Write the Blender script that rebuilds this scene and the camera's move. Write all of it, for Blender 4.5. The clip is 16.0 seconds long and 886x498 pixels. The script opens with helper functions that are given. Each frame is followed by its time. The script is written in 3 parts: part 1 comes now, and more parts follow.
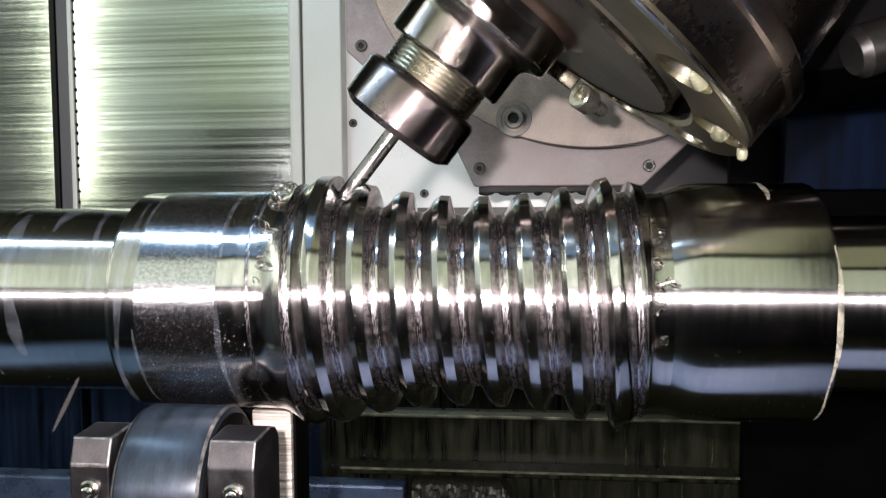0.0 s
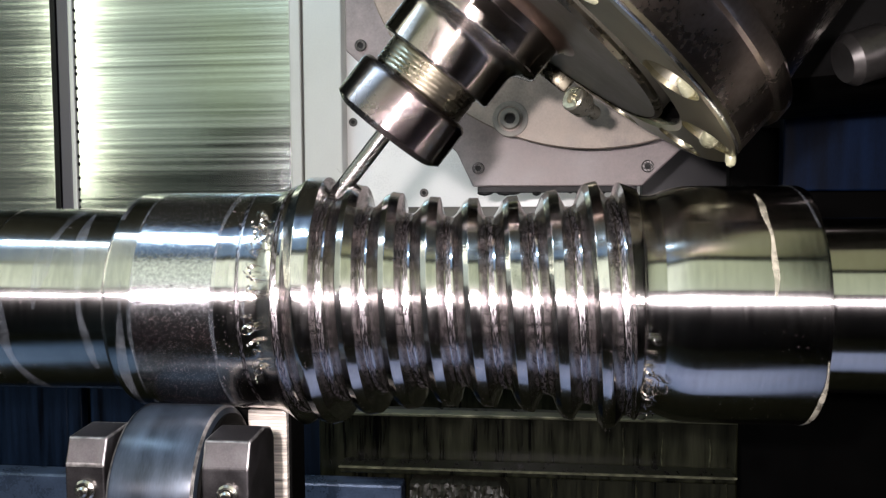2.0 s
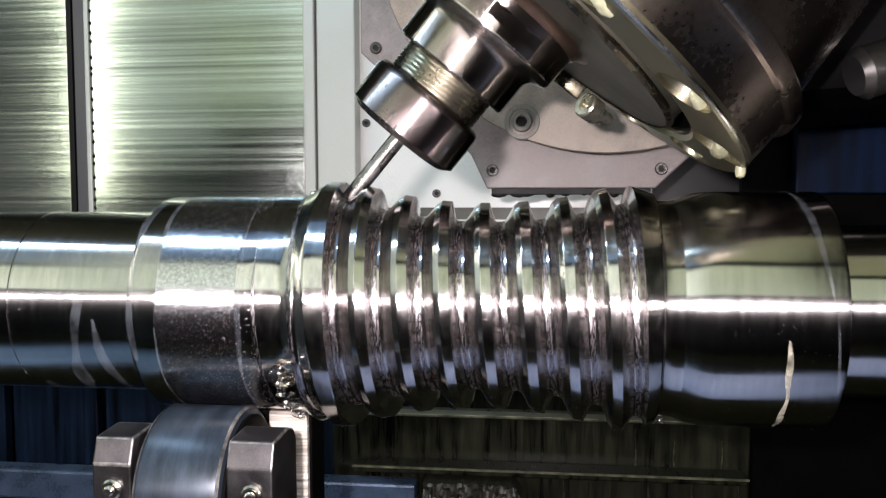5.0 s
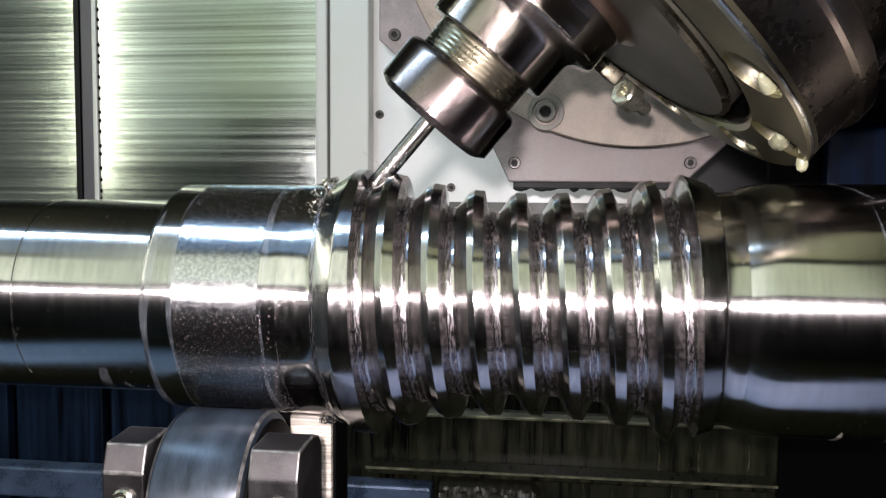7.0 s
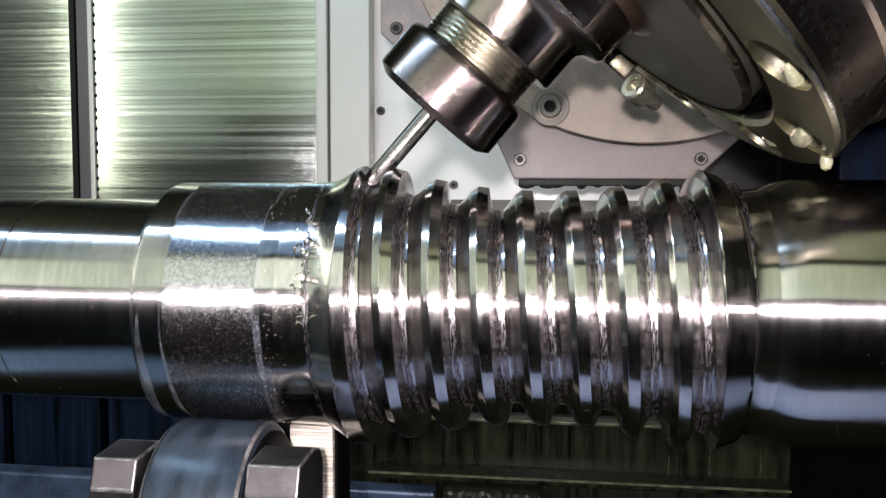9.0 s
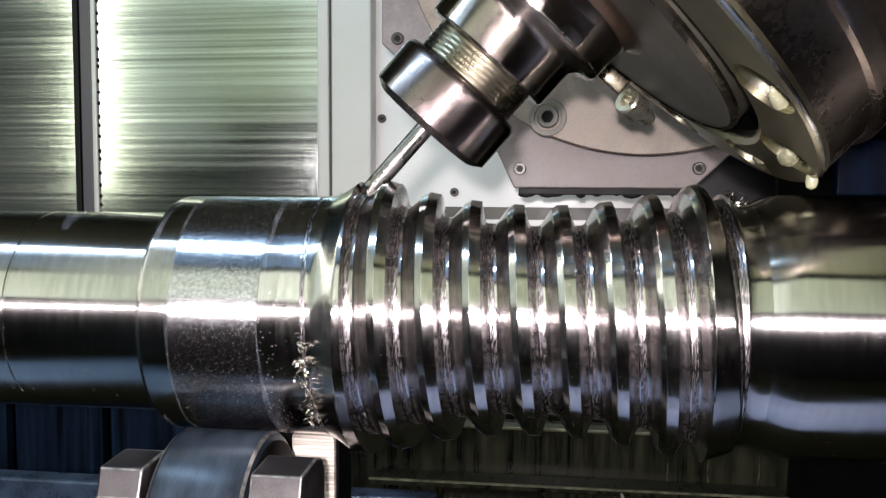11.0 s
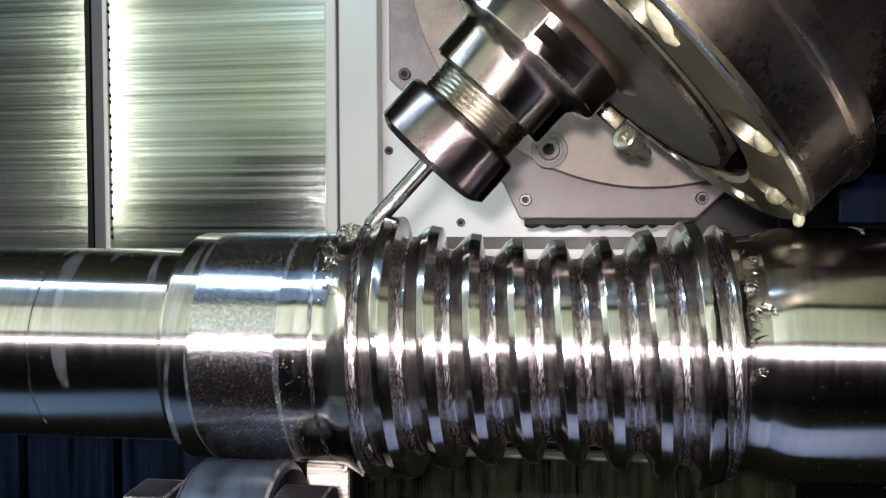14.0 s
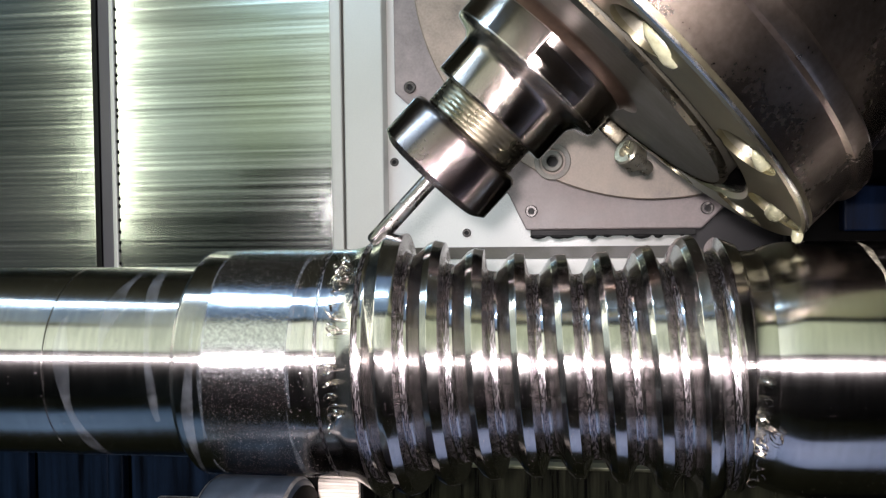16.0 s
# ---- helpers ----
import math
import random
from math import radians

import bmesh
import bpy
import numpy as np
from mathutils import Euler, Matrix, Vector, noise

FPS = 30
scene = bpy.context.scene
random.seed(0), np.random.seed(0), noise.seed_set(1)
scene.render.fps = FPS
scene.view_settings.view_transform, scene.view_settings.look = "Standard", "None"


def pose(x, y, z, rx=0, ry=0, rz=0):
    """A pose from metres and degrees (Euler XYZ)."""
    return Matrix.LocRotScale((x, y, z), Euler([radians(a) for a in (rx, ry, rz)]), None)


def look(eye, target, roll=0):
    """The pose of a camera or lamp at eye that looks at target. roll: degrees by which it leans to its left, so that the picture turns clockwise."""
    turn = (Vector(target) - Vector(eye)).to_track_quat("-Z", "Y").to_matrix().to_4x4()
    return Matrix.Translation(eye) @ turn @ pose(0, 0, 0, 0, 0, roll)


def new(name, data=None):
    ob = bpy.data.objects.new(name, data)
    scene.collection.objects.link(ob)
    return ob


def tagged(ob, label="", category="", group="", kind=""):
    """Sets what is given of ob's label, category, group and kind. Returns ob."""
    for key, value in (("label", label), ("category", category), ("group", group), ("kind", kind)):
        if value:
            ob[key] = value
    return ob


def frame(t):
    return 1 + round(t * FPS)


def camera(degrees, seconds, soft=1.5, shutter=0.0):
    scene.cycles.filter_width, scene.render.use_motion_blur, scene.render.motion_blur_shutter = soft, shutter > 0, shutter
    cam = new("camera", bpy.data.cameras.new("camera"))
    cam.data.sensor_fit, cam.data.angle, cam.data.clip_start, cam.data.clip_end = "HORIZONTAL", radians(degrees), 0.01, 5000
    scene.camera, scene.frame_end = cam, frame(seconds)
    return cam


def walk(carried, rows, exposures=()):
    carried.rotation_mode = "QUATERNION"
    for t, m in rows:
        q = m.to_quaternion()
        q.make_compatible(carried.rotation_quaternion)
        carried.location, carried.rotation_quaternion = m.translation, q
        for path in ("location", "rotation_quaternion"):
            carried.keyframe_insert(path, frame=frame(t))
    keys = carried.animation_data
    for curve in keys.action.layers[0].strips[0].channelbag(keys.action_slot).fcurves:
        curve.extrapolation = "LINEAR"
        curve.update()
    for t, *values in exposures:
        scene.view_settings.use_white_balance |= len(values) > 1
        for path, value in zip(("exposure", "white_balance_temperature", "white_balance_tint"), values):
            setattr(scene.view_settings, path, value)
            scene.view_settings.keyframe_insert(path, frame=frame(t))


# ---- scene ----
cam = camera(53.57, 16.0, 1.3)
PATH = [
    (0, 0.0316, -0.4135, 0.0513, 6.48, -3.71, 0.47),
    (0.5, 0.0328, -0.4137, 0.0508, 6.46, -3.80, 0.43),
    (1, 0.0337, -0.4136, 0.0522, 6.45, -3.87, 0.31),
    (1.5, 0.0335, -0.4157, 0.0525, 6.46, -3.74, 0.35),
    (2, 0.0349, -0.4145, 0.0529, 6.61, -3.83, 0.31),
    (2.5, 0.0348, -0.4146, 0.0526, 6.67, -3.75, 0.29),
    (3, 0.0320, -0.4161, 0.0518, 7.00, -3.93, 0.12),
    (3.5, 0.0315, -0.4195, 0.0518, 6.95, -3.94, 0.08),
    (4, 0.0310, -0.4203, 0.0543, 7.07, -3.91, 0.13),
    (6.5, 0.0228, -0.4169, 0.0563, 7.37, -3.99, -0.02),
    (7, 0.0112, -0.3920, 0.0527, 7.41, -4.17, -0.40),
    (7.5, 0.0047, -0.3742, 0.0546, 7.47, -4.22, -0.26),
    (8, 0.0054, -0.3732, 0.0538, 7.20, -4.21, -0.08),
    (8.5, 0.0054, -0.3712, 0.0525, 7.37, -4.33, -0.20),
    (11, 0.0070, -0.3778, 0.0569, 7.51, -4.06, -0.28),
    (11.5, 0.0061, -0.3833, 0.0596, 7.48, -2.86, -0.20),
    (12, 0.0059, -0.3872, 0.0592, 7.65, -2.66, -0.02),
    (12.5, 0.0064, -0.3880, 0.0602, 7.80, -2.71, 0.22),
    (13, 0.0066, -0.3867, 0.0581, 7.81, -2.55, -0.15),
    (13.5, 0.0064, -0.3889, 0.0586, 7.89, -2.44, 0.02),
    (14, 0.0069, -0.3907, 0.0601, 7.85, -2.23, 0.17),
    (14.5, 0.0069, -0.3920, 0.0616, 8.00, -2.42, 0.66),
    (15, 0.0062, -0.3936, 0.0584, 7.95, -2.27, 0.11),
    (15.5, 0.0061, -0.3938, 0.0604, 8.06, -1.91, -0.11),
    (16, 0.0064, -0.3949, 0.0640, 8.19, -1.71, 0.74),
]
walk(cam, [(t, pose(x, y, z, 90 + pitch, roll, yaw)) for t, x, y, z, yaw, pitch, roll in PATH])

# ---- world and light ----
world = bpy.data.worlds.new("world")
scene.world = world
world.use_nodes = True
world.node_tree.nodes["Background"].inputs[0].default_value = (0.004, 0.004, 0.004, 1)
world.node_tree.nodes["Background"].inputs[1].default_value = 0.2
scene.view_settings.exposure = 0.0


def area(name, m, sx, sy, watts, colour):
    data = bpy.data.lights.new(name, "AREA")
    data.shape, data.size, data.size_y, data.energy, data.color = "RECTANGLE", sx, sy, watts, colour
    ob = new(name, data)
    ob.matrix_world = m
    return ob


# Unseen strip, added to stretch the torch's highlight and to light the tray.
area("highlight_fill_strip", look((0.075, -0.62, 0.108), (0.075, 0.0, -0.40)), 1.55, 0.009, 8.0, (1.0, 0.90, 0.91))
area("torch_light", look((0.001, -0.430, 0.074), (0.0, 0.5, 0.05)), 0.012, 0.009, 5.2, (1.0, 0.905, 0.93))
area("ceiling_tube_light", look((-0.54, -0.20, 0.72), (-0.45, 0.0, 0.0)), 0.62, 0.03, 5.6, (0.55, 0.78, 1.0))
area("end_wall_light", look((-1.07, 0.02, 0.47), (-0.45, 0.82, 0.40)), 0.05, 0.86, 1.9, (1.0, 1.0, 0.78))

# ---- materials ----


def mat(name, colour, rough=0.5, metal=0.0, vary=0.15, scale=30.0, bump=0.0, stretch=(1, 1, 1), rough_vary=0.1, fine=400.0, coat=0.0, aniso=0.0, alpha=1.0, spec=0.5, patchy=False):
    """Two scales of noise on colour and roughness, with a fine bump."""
    m = bpy.data.materials.new(name)
    m.use_nodes = True
    nt = m.node_tree
    n, l = nt.nodes, nt.links
    b = n["Principled BSDF"]
    b.inputs["Metallic"].default_value = metal
    b.inputs["Coat Weight"].default_value = coat
    b.inputs["Alpha"].default_value = alpha
    b.inputs["Specular IOR Level"].default_value = spec
    tc = n.new("ShaderNodeTexCoord")
    mp = n.new("ShaderNodeMapping")
    mp.inputs["Scale"].default_value = stretch
    l.new(tc.outputs["Object"], mp.inputs[0])
    big, small = n.new("ShaderNodeTexNoise"), n.new("ShaderNodeTexNoise")
    for q, s, dt in ((big, scale, 4), (small, fine, 3)):
        q.inputs["Scale"].default_value, q.inputs["Detail"].default_value = s, dt
        l.new(mp.outputs[0], q.inputs["Vector"])
    mix = n.new("ShaderNodeMath")
    mix.operation = "MULTIPLY_ADD"
    l.new(big.outputs[0], mix.inputs[0])
    mix.inputs[1].default_value = 0.65
    half = n.new("ShaderNodeMath")
    half.operation = "MULTIPLY"
    half.inputs[1].default_value = 0.25
    l.new(small.outputs[0], half.inputs[0])
    l.new(half.outputs[0], mix.inputs[2])
    ramp = n.new("ShaderNodeValToRGB")
    ramp.color_ramp.elements[0].position, ramp.color_ramp.elements[1].position = 0.32, 0.68
    lo, hi = [max(0, c * (1 - vary)) for c in colour], [min(1, c * (1 + vary)) for c in colour]
    ramp.color_ramp.elements[0].color, ramp.color_ramp.elements[1].color = (*lo, 1), (*hi, 1)
    l.new(mix.outputs[0], ramp.inputs[0])
    l.new(ramp.outputs[0], b.inputs["Base Color"])
    rr = n.new("ShaderNodeMapRange")
    rr.inputs["From Min"].default_value, rr.inputs["From Max"].default_value = 0.3, 0.7
    rr.inputs["To Min"].default_value, rr.inputs["To Max"].default_value = max(0.03, rough - rough_vary), min(1, rough + rough_vary)
    l.new(mix.outputs[0], rr.inputs["Value"])
    l.new(rr.outputs[0], b.inputs["Roughness"])
    if patchy:
        pa = n.new("ShaderNodeMapRange")
        pa.inputs["From Min"].default_value, pa.inputs["From Max"].default_value = 0.24, 0.64
        pa.inputs["To Min"].default_value, pa.inputs["To Max"].default_value = 0.0, min(1, alpha * 1.5)
        l.new(mix.outputs[0], pa.inputs["Value"])
        l.new(pa.outputs[0], b.inputs["Alpha"])
    if aniso:
        tan = n.new("ShaderNodeTangent")
        tan.direction_type, tan.axis = "RADIAL", "X"
        b.inputs["Anisotropic"].default_value = aniso
        b.inputs["Anisotropic Rotation"].default_value = 0.25
        l.new(tan.outputs[0], b.inputs["Tangent"])
    if bump:
        bp = n.new("ShaderNodeBump")
        bp.inputs["Strength"].default_value, bp.inputs["Distance"].default_value = bump, 0.001
        l.new(mix.outputs[0], bp.inputs["Height"])
        l.new(bp.outputs[0], b.inputs["Normal"])
    return m


def glow(name, colour, strength):
    m = bpy.data.materials.new(name)
    m.use_nodes = True
    b = m.node_tree.nodes["Principled BSDF"]
    b.inputs["Base Color"].default_value = (*colour, 1)
    b.inputs["Emission Color"].default_value = (*colour, 1)
    b.inputs["Emission Strength"].default_value = strength
    return m


STEEL = mat("turned_steel", (0.60, 0.58, 0.575), 0.19, 1.0, 0.12, 60, 0.0, (8, 1, 1), 0.03, 900, aniso=1.0)
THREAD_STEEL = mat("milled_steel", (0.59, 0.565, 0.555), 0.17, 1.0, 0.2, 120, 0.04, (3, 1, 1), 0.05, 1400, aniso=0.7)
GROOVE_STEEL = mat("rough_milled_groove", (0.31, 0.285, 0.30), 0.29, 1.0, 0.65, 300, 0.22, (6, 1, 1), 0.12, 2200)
HOLDER = mat("ground_steel", (0.29, 0.255, 0.235), 0.22, 1.0, 0.16, 40, 0.0, (1, 1, 1), 0.05, 500, aniso=1.0)
NUT = mat("worn_nut_steel", (0.185, 0.155, 0.152), 0.265, 1.0, 0.12, 30, 0.0, (1, 1, 1), 0.03, 300, aniso=0.85)
CARBIDE = mat("carbide", (0.20, 0.19, 0.185), 0.28, 1.0, 0.15, 80)
DRUM = mat("oily_drum_steel", (0.34, 0.285, 0.24), 0.30, 1.0, 0.45, 22, 0.03, (1, 1, 1), 0.08, 420, aniso=0.6)
DARK_STEEL = mat("blackened_steel", (0.06, 0.057, 0.055), 0.36, 0.85, 0.35, 35, 0.05)
BRIGHT = mat("bright_steel", (0.55, 0.53, 0.48), 0.25, 1.0, 0.2, 60, 0.03)
FLANGE = mat("dark_flange", (0.048, 0.045, 0.034), 0.46, 0.5, 0.2, 30, 0.03, (1, 1, 1), 0.08, 220)
COLLAR = mat("stained_collar_steel", (0.075, 0.050, 0.036), 0.34, 0.8, 0.3, 40, 0.02)
NECK = mat("thread_steel", (0.15, 0.135, 0.10), 0.30, 1.0, 0.2, 60)
TURRET = mat("turret_steel", (0.30, 0.275, 0.185), 0.33, 1.0, 0.2, 45, 0.02, (1, 1, 1), 0.06, 500)
POCKET = mat("bright_bore", (0.42, 0.40, 0.32), 0.33, 1.0, 0.25, 60)
BLACK = mat("rubber_and_shade_black", (0.008, 0.008, 0.008), 0.5, spec=0.15)
PINK = mat("oily_grey_plate", (0.215, 0.175, 0.140), 0.52, 0.2, 0.45, 40, 0.2, (1, 1, 1), 0.1, 500)
PLATE = mat("grey_painted_plate", (0.20, 0.170, 0.162), 0.50, 0.1, 0.38, 34, 0.08, (1, 1, 1), 0.1, 500)
WALL = mat("pale_panel_paint", (0.58, 0.58, 0.54), 0.38, 0.1, 0.08, 6, 0.02)
WHITE_WALL = mat("white_panel_paint", (0.88, 0.88, 0.84), 0.32, 0.0, 0.06, 9, 0.03)
SHEET = mat("brushed_stainless", (0.375, 0.410, 0.390), 0.185, 1.0, 0.46, 9, 0.04, (0.12, 1, 22), 0.07, 60)
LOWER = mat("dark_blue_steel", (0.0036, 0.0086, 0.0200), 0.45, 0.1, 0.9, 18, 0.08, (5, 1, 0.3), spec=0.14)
GUARD_GLEAM = mat("guard_blue_gleam", (0.0035, 0.0100, 0.030), 0.46, 0.0, 0.8, 14, 0.05, (4, 1, 0.4), 0.12, spec=0.06)
RAIL = mat("blue_bar_steel", (0.075, 0.105, 0.165), 0.32, 0.5, 0.5, 30, 0.05)
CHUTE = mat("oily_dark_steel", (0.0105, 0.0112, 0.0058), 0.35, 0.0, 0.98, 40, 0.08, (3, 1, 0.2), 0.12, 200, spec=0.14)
SPRAY = mat("coolant_spray", (0.60, 0.56, 0.50), 0.3, 0.0, 0.1, 90, alpha=0.03)
SWARF = mat("swarf_metal", (0.70, 0.66, 0.60), 0.22, 1.0, 0.3, 200)
CHIPS = mat("fine_chip_metal", (0.55, 0.45, 0.46), 0.35, 0.75, 0.5, 900)
TRACK = mat("rolled_steel", (0.46, 0.465, 0.485), 0.235, 1.0, 0.35, 700, 0.10, (1, 1, 1), 0.06, 2600, aniso=0.85)
ROLLER = mat("roller_steel", (0.022, 0.030, 0.042), 0.36, 0.3, 0.5, 30, 0.02, (5, 1, 1), 0.08, 300, aniso=0.4, spec=0.25)
NUT_DARK = mat("phosphated_steel", (0.055, 0.052, 0.054), 0.40, 0.9, 0.45, 90, 0.12, (1, 1, 1), 0.1, 1200)
EDGE = mat("worn_bare_edge", (0.16, 0.155, 0.15), 0.4, 0.7, 0.6, 200, 0.1)
ARM = mat("machined_arm", (0.62, 0.56, 0.49), 0.36, 0.3, 0.55, 60, 0.9, (0.5, 1, 12), 0.1, 60)
DOOR = mat("door_paint", (0.010, 0.0095, 0.0085), 0.5, 0.0, 0.1, 8, spec=0.2)
ROOF = mat("roof_paint", (0.07, 0.068, 0.05), 0.5, 0.0, 0.1, 8)
SIDE_PAINT = mat("grey_side_paint", (0.085, 0.077, 0.088), 0.5, 0.0, 0.1, 8)
SIDE_SHADOW = mat("back_wall_side_shadow", (0.013, 0.012, 0.015), 0.5, 0.0, 0.25, 14)
TEAL = mat("teal_side_paint", (0.022, 0.036, 0.036), 0.5, 0.0, 0.2, 8)
# Ram paint, also the near-black that puts shade into other parts' colour.
RAM_SHADE = mat("black_ram_and_shade", (0.0016, 0.0015, 0.0014), 0.6, 0.0, 0.5, 20, spec=0.03)
OLIVE = mat("oily_olive_steel", (0.09, 0.09, 0.052), 0.4, 0.3, 0.6, 90, 0.05)
PILE = mat("matted_swarf", (0.017, 0.016, 0.010), 0.55, 0.1, 0.8, 420, 0.5, (1, 1, 1), 0.2, 900)
DULL = mat("dull_steel", (0.16, 0.145, 0.12), 0.45, 0.0, 0.3, 90, 0.05, spec=0.25)
SCREW = mat("screw_steel", (0.52, 0.50, 0.40), 0.33, 0.9, 0.35, 150, 0.05)
JOINT = mat("oily_joint", (0.040, 0.042, 0.024), 0.4, 0.0, 0.6, 30, 0.05)
TRAY = mat("blue_tray_steel", (0.17, 0.22, 0.36), 0.45, 0.1, 0.25, 8)
# Darker and lighter copies of the tray steel set its reflection's brightness.
TRAY_DIM = mat("tray_dim_reflection", (0.135, 0.22, 0.34), 0.45, 0.1, 0.3, 8)
TRAY_BRIGHT = mat("tray_bright_reflection", (0.26, 0.33, 0.50), 0.45, 0.1, 0.2, 8)
CREAM = mat("dried_coolant", (0.36, 0.34, 0.27), 0.3, 0.0, 0.15, 160, alpha=0.55, patchy=True)
FILM = mat("coolant_film", (0.36, 0.40, 0.46), 0.25, 0.0, 0.3, 110, 0.0, (1, 1, 1), alpha=0.065, patchy=True)
BLOB = mat("milky_coolant", (0.22, 0.22, 0.145), 0.25, 0.0, 0.3, 300)
DRIP = mat("dried_drip", (0.045, 0.046, 0.026), 0.4, 0.0, 0.8, 160, 0.1)
DAY_WHITE = glow("workshop_light", (0.95, 1.0, 0.82), 1.4)
ROOF_GLOW_OLIVE = glow("added_roof_glow_olive", (0.50, 0.50, 0.30), 0.46)
ROOF_GLOW_BLUE = glow("added_roof_glow_blue", (0.30, 0.48, 0.88), 0.16)
SIDE_GLOW = glow("added_side_glow", (0.72, 0.77, 0.64), 0.58)
DAY_GREEN = glow("workshop_light_dim", (0.67, 0.74, 0.52), 0.85)

# ---- mesh helpers ----


def part(name, bm, material, parent=None, label="", smooth=True, origin=(0, 0, 0), kind=""):
    me = bpy.data.meshes.new(name)
    bm.normal_update()
    bm.to_mesh(me)
    bm.free()
    me.materials.append(material)
    if smooth:
        me.polygons.foreach_set("use_smooth", [True] * len(me.polygons))
        me.set_sharp_from_angle(angle=radians(32))
    ob = new(name, me)
    if any(origin):
        me.transform(Matrix.Translation(-Vector(origin)))
    if parent:
        ob.parent = parent
    if label or kind:
        tagged(ob, label, kind=kind)
    return ob


def thing(name, label, category, at=(0, 0, 0), group="", kind=""):
    ob = new(name)
    ob.location = at
    ob.empty_display_size = 0.02
    return tagged(ob, label, category, group, kind)


def rev(profile, segs=96, m=None, closed=False):
    """A surface turned about the local x axis from (x, radius) pairs."""
    bm = bmesh.new()
    rings = []
    for x, r in profile:
        if r < 1e-6:
            rings.append([bm.verts.new((x, 0, 0))])
        else:
            rings.append([bm.verts.new((x, -r * math.cos(a), r * math.sin(a))) for a in (2 * math.pi * i / segs for i in range(segs))])
    pairs = list(zip(rings, rings[1:])) + ([(rings[-1], rings[0])] if closed else [])
    for a, b in pairs:
        for i in range(segs):
            j = (i + 1) % segs
            if len(a) == 1 and len(b) == 1:
                continue
            if len(a) == 1:
                bm.faces.new((a[0], b[j], b[i]))
            elif len(b) == 1:
                bm.faces.new((a[i], a[j], b[0]))
            else:
                bm.faces.new((a[i], a[j], b[j], b[i]))
    bmesh.ops.recalc_face_normals(bm, faces=bm.faces)
    if m:
        bm.transform(m)
    return bm


def box(x0, x1, y0, y1, z0, z1, bevel=0.0, m=None):
    bm = bmesh.new()
    bmesh.ops.create_cube(bm, size=1.0)
    bm.transform(Matrix.Translation(((x0 + x1) / 2, (y0 + y1) / 2, (z0 + z1) / 2)) @ Matrix.Diagonal((x1 - x0, y1 - y0, z1 - z0, 1)))
    if bevel:
        bmesh.ops.bevel(bm, geom=bm.edges[:], offset=bevel, segments=2, affect="EDGES", profile=0.5)
    if m:
        bm.transform(m)
    return bm


def prism(outline, y0, y1, bevel=0.0):
    """An outline in x and z, drawn out along y."""
    bm = bmesh.new()
    face = bm.faces.new([bm.verts.new((x, y0, z)) for x, z in outline])
    got = bmesh.ops.extrude_face_region(bm, geom=[face])
    bmesh.ops.translate(bm, vec=(0, y1 - y0, 0), verts=[v for v in got["geom"] if isinstance(v, bmesh.types.BMVert)])
    bmesh.ops.recalc_face_normals(bm, faces=bm.faces)
    if bevel:
        bmesh.ops.bevel(bm, geom=bm.edges[:], offset=bevel, segments=2, affect="EDGES", profile=0.5)
    return bm


def join(*bms):
    out = bmesh.new()
    for b in bms:
        me = bpy.data.meshes.new("tmp")
        b.to_mesh(me)
        b.free()
        out.from_mesh(me)
        bpy.data.meshes.remove(me)
    return out


def cut(bm, *cutters):
    """bm less the cutters."""
    me = bpy.data.meshes.new("tmp")
    bm.to_mesh(me)
    bm.free()
    me2 = bpy.data.meshes.new("tmp")
    c = join(*cutters)
    c.to_mesh(me2)
    c.free()
    a, b = new("tmp_a", me), new("tmp_b", me2)
    mod = a.modifiers.new("cut", "BOOLEAN")
    mod.object, mod.operation, mod.solver = b, "DIFFERENCE", "EXACT"
    got = bpy.data.meshes.new_from_object(a.evaluated_get(bpy.context.evaluated_depsgraph_get()))
    bpy.data.objects.remove(a)
    bpy.data.objects.remove(b)
    out = bmesh.new()
    out.from_mesh(got)
    bpy.data.meshes.remove(got)
    return out


ALONG_Y = pose(0, 0, 0, 0, 0, 90)   # turns the x axis of rev() away from the viewer

# ---- setting: the machine's cabin ----
BACK = 0.82


def structure(name, bm, material, label, smooth=False):
    return tagged(part(name, bm, material, None, "", smooth), label, "machine interior", kind="structure")


# Near-black panel paints the turret's shadow onto this side of the back wall.
structure("wall_back_side", box(0.1655, 0.75, BACK - 0.02, BACK + 0.02, -0.05, 1.0, 0.001), SIDE_SHADOW, "side of the back wall, the turret's shadow painted dark")
structure("wall_back", box(-0.245, 0.165, BACK, BACK + 0.02, 0.0295, 1.0), WHITE_WALL, "white painted back panel of the machine cabin")
structure("wall_back_lower", box(-0.30, 0.165, BACK - 0.004, BACK + 0.02, -0.05, 0.0125), WHITE_WALL, "pale lower back panel below a dark joint")
structure("wall_joint", box(-0.245, 0.165, BACK + 0.008, BACK + 0.02, 0.0127, 0.0293), JOINT, "dark olive recessed joint of the back wall")
structure("wall_back_base", box(-1.1, 0.75, BACK, BACK + 0.02, -0.6, -0.0501), CHUTE, "base of the back wall, darker than the panel above")
side = tagged(new("wall_left"), "unseen dark teal end wall with an added glowing panel", "machine interior", kind="structure")
part("end_panel", box(-1.12, -1.1, -0.85, 0.0495, -0.6, 0.1795), TEAL, side, smooth=False)
part("end_panel", box(-1.12, -1.1, 0.05, 0.85, -0.6, 1.0), TEAL, side, smooth=False)
# Added glowing panel, unseen itself, brightens thread flanks and way cover in reflection.
part("end_glow", box(-1.12, -1.105, -0.85, 0.0495, 0.18, 1.0), SIDE_GLOW, side, "pale yellowish glow panel added for reflections", smooth=False)
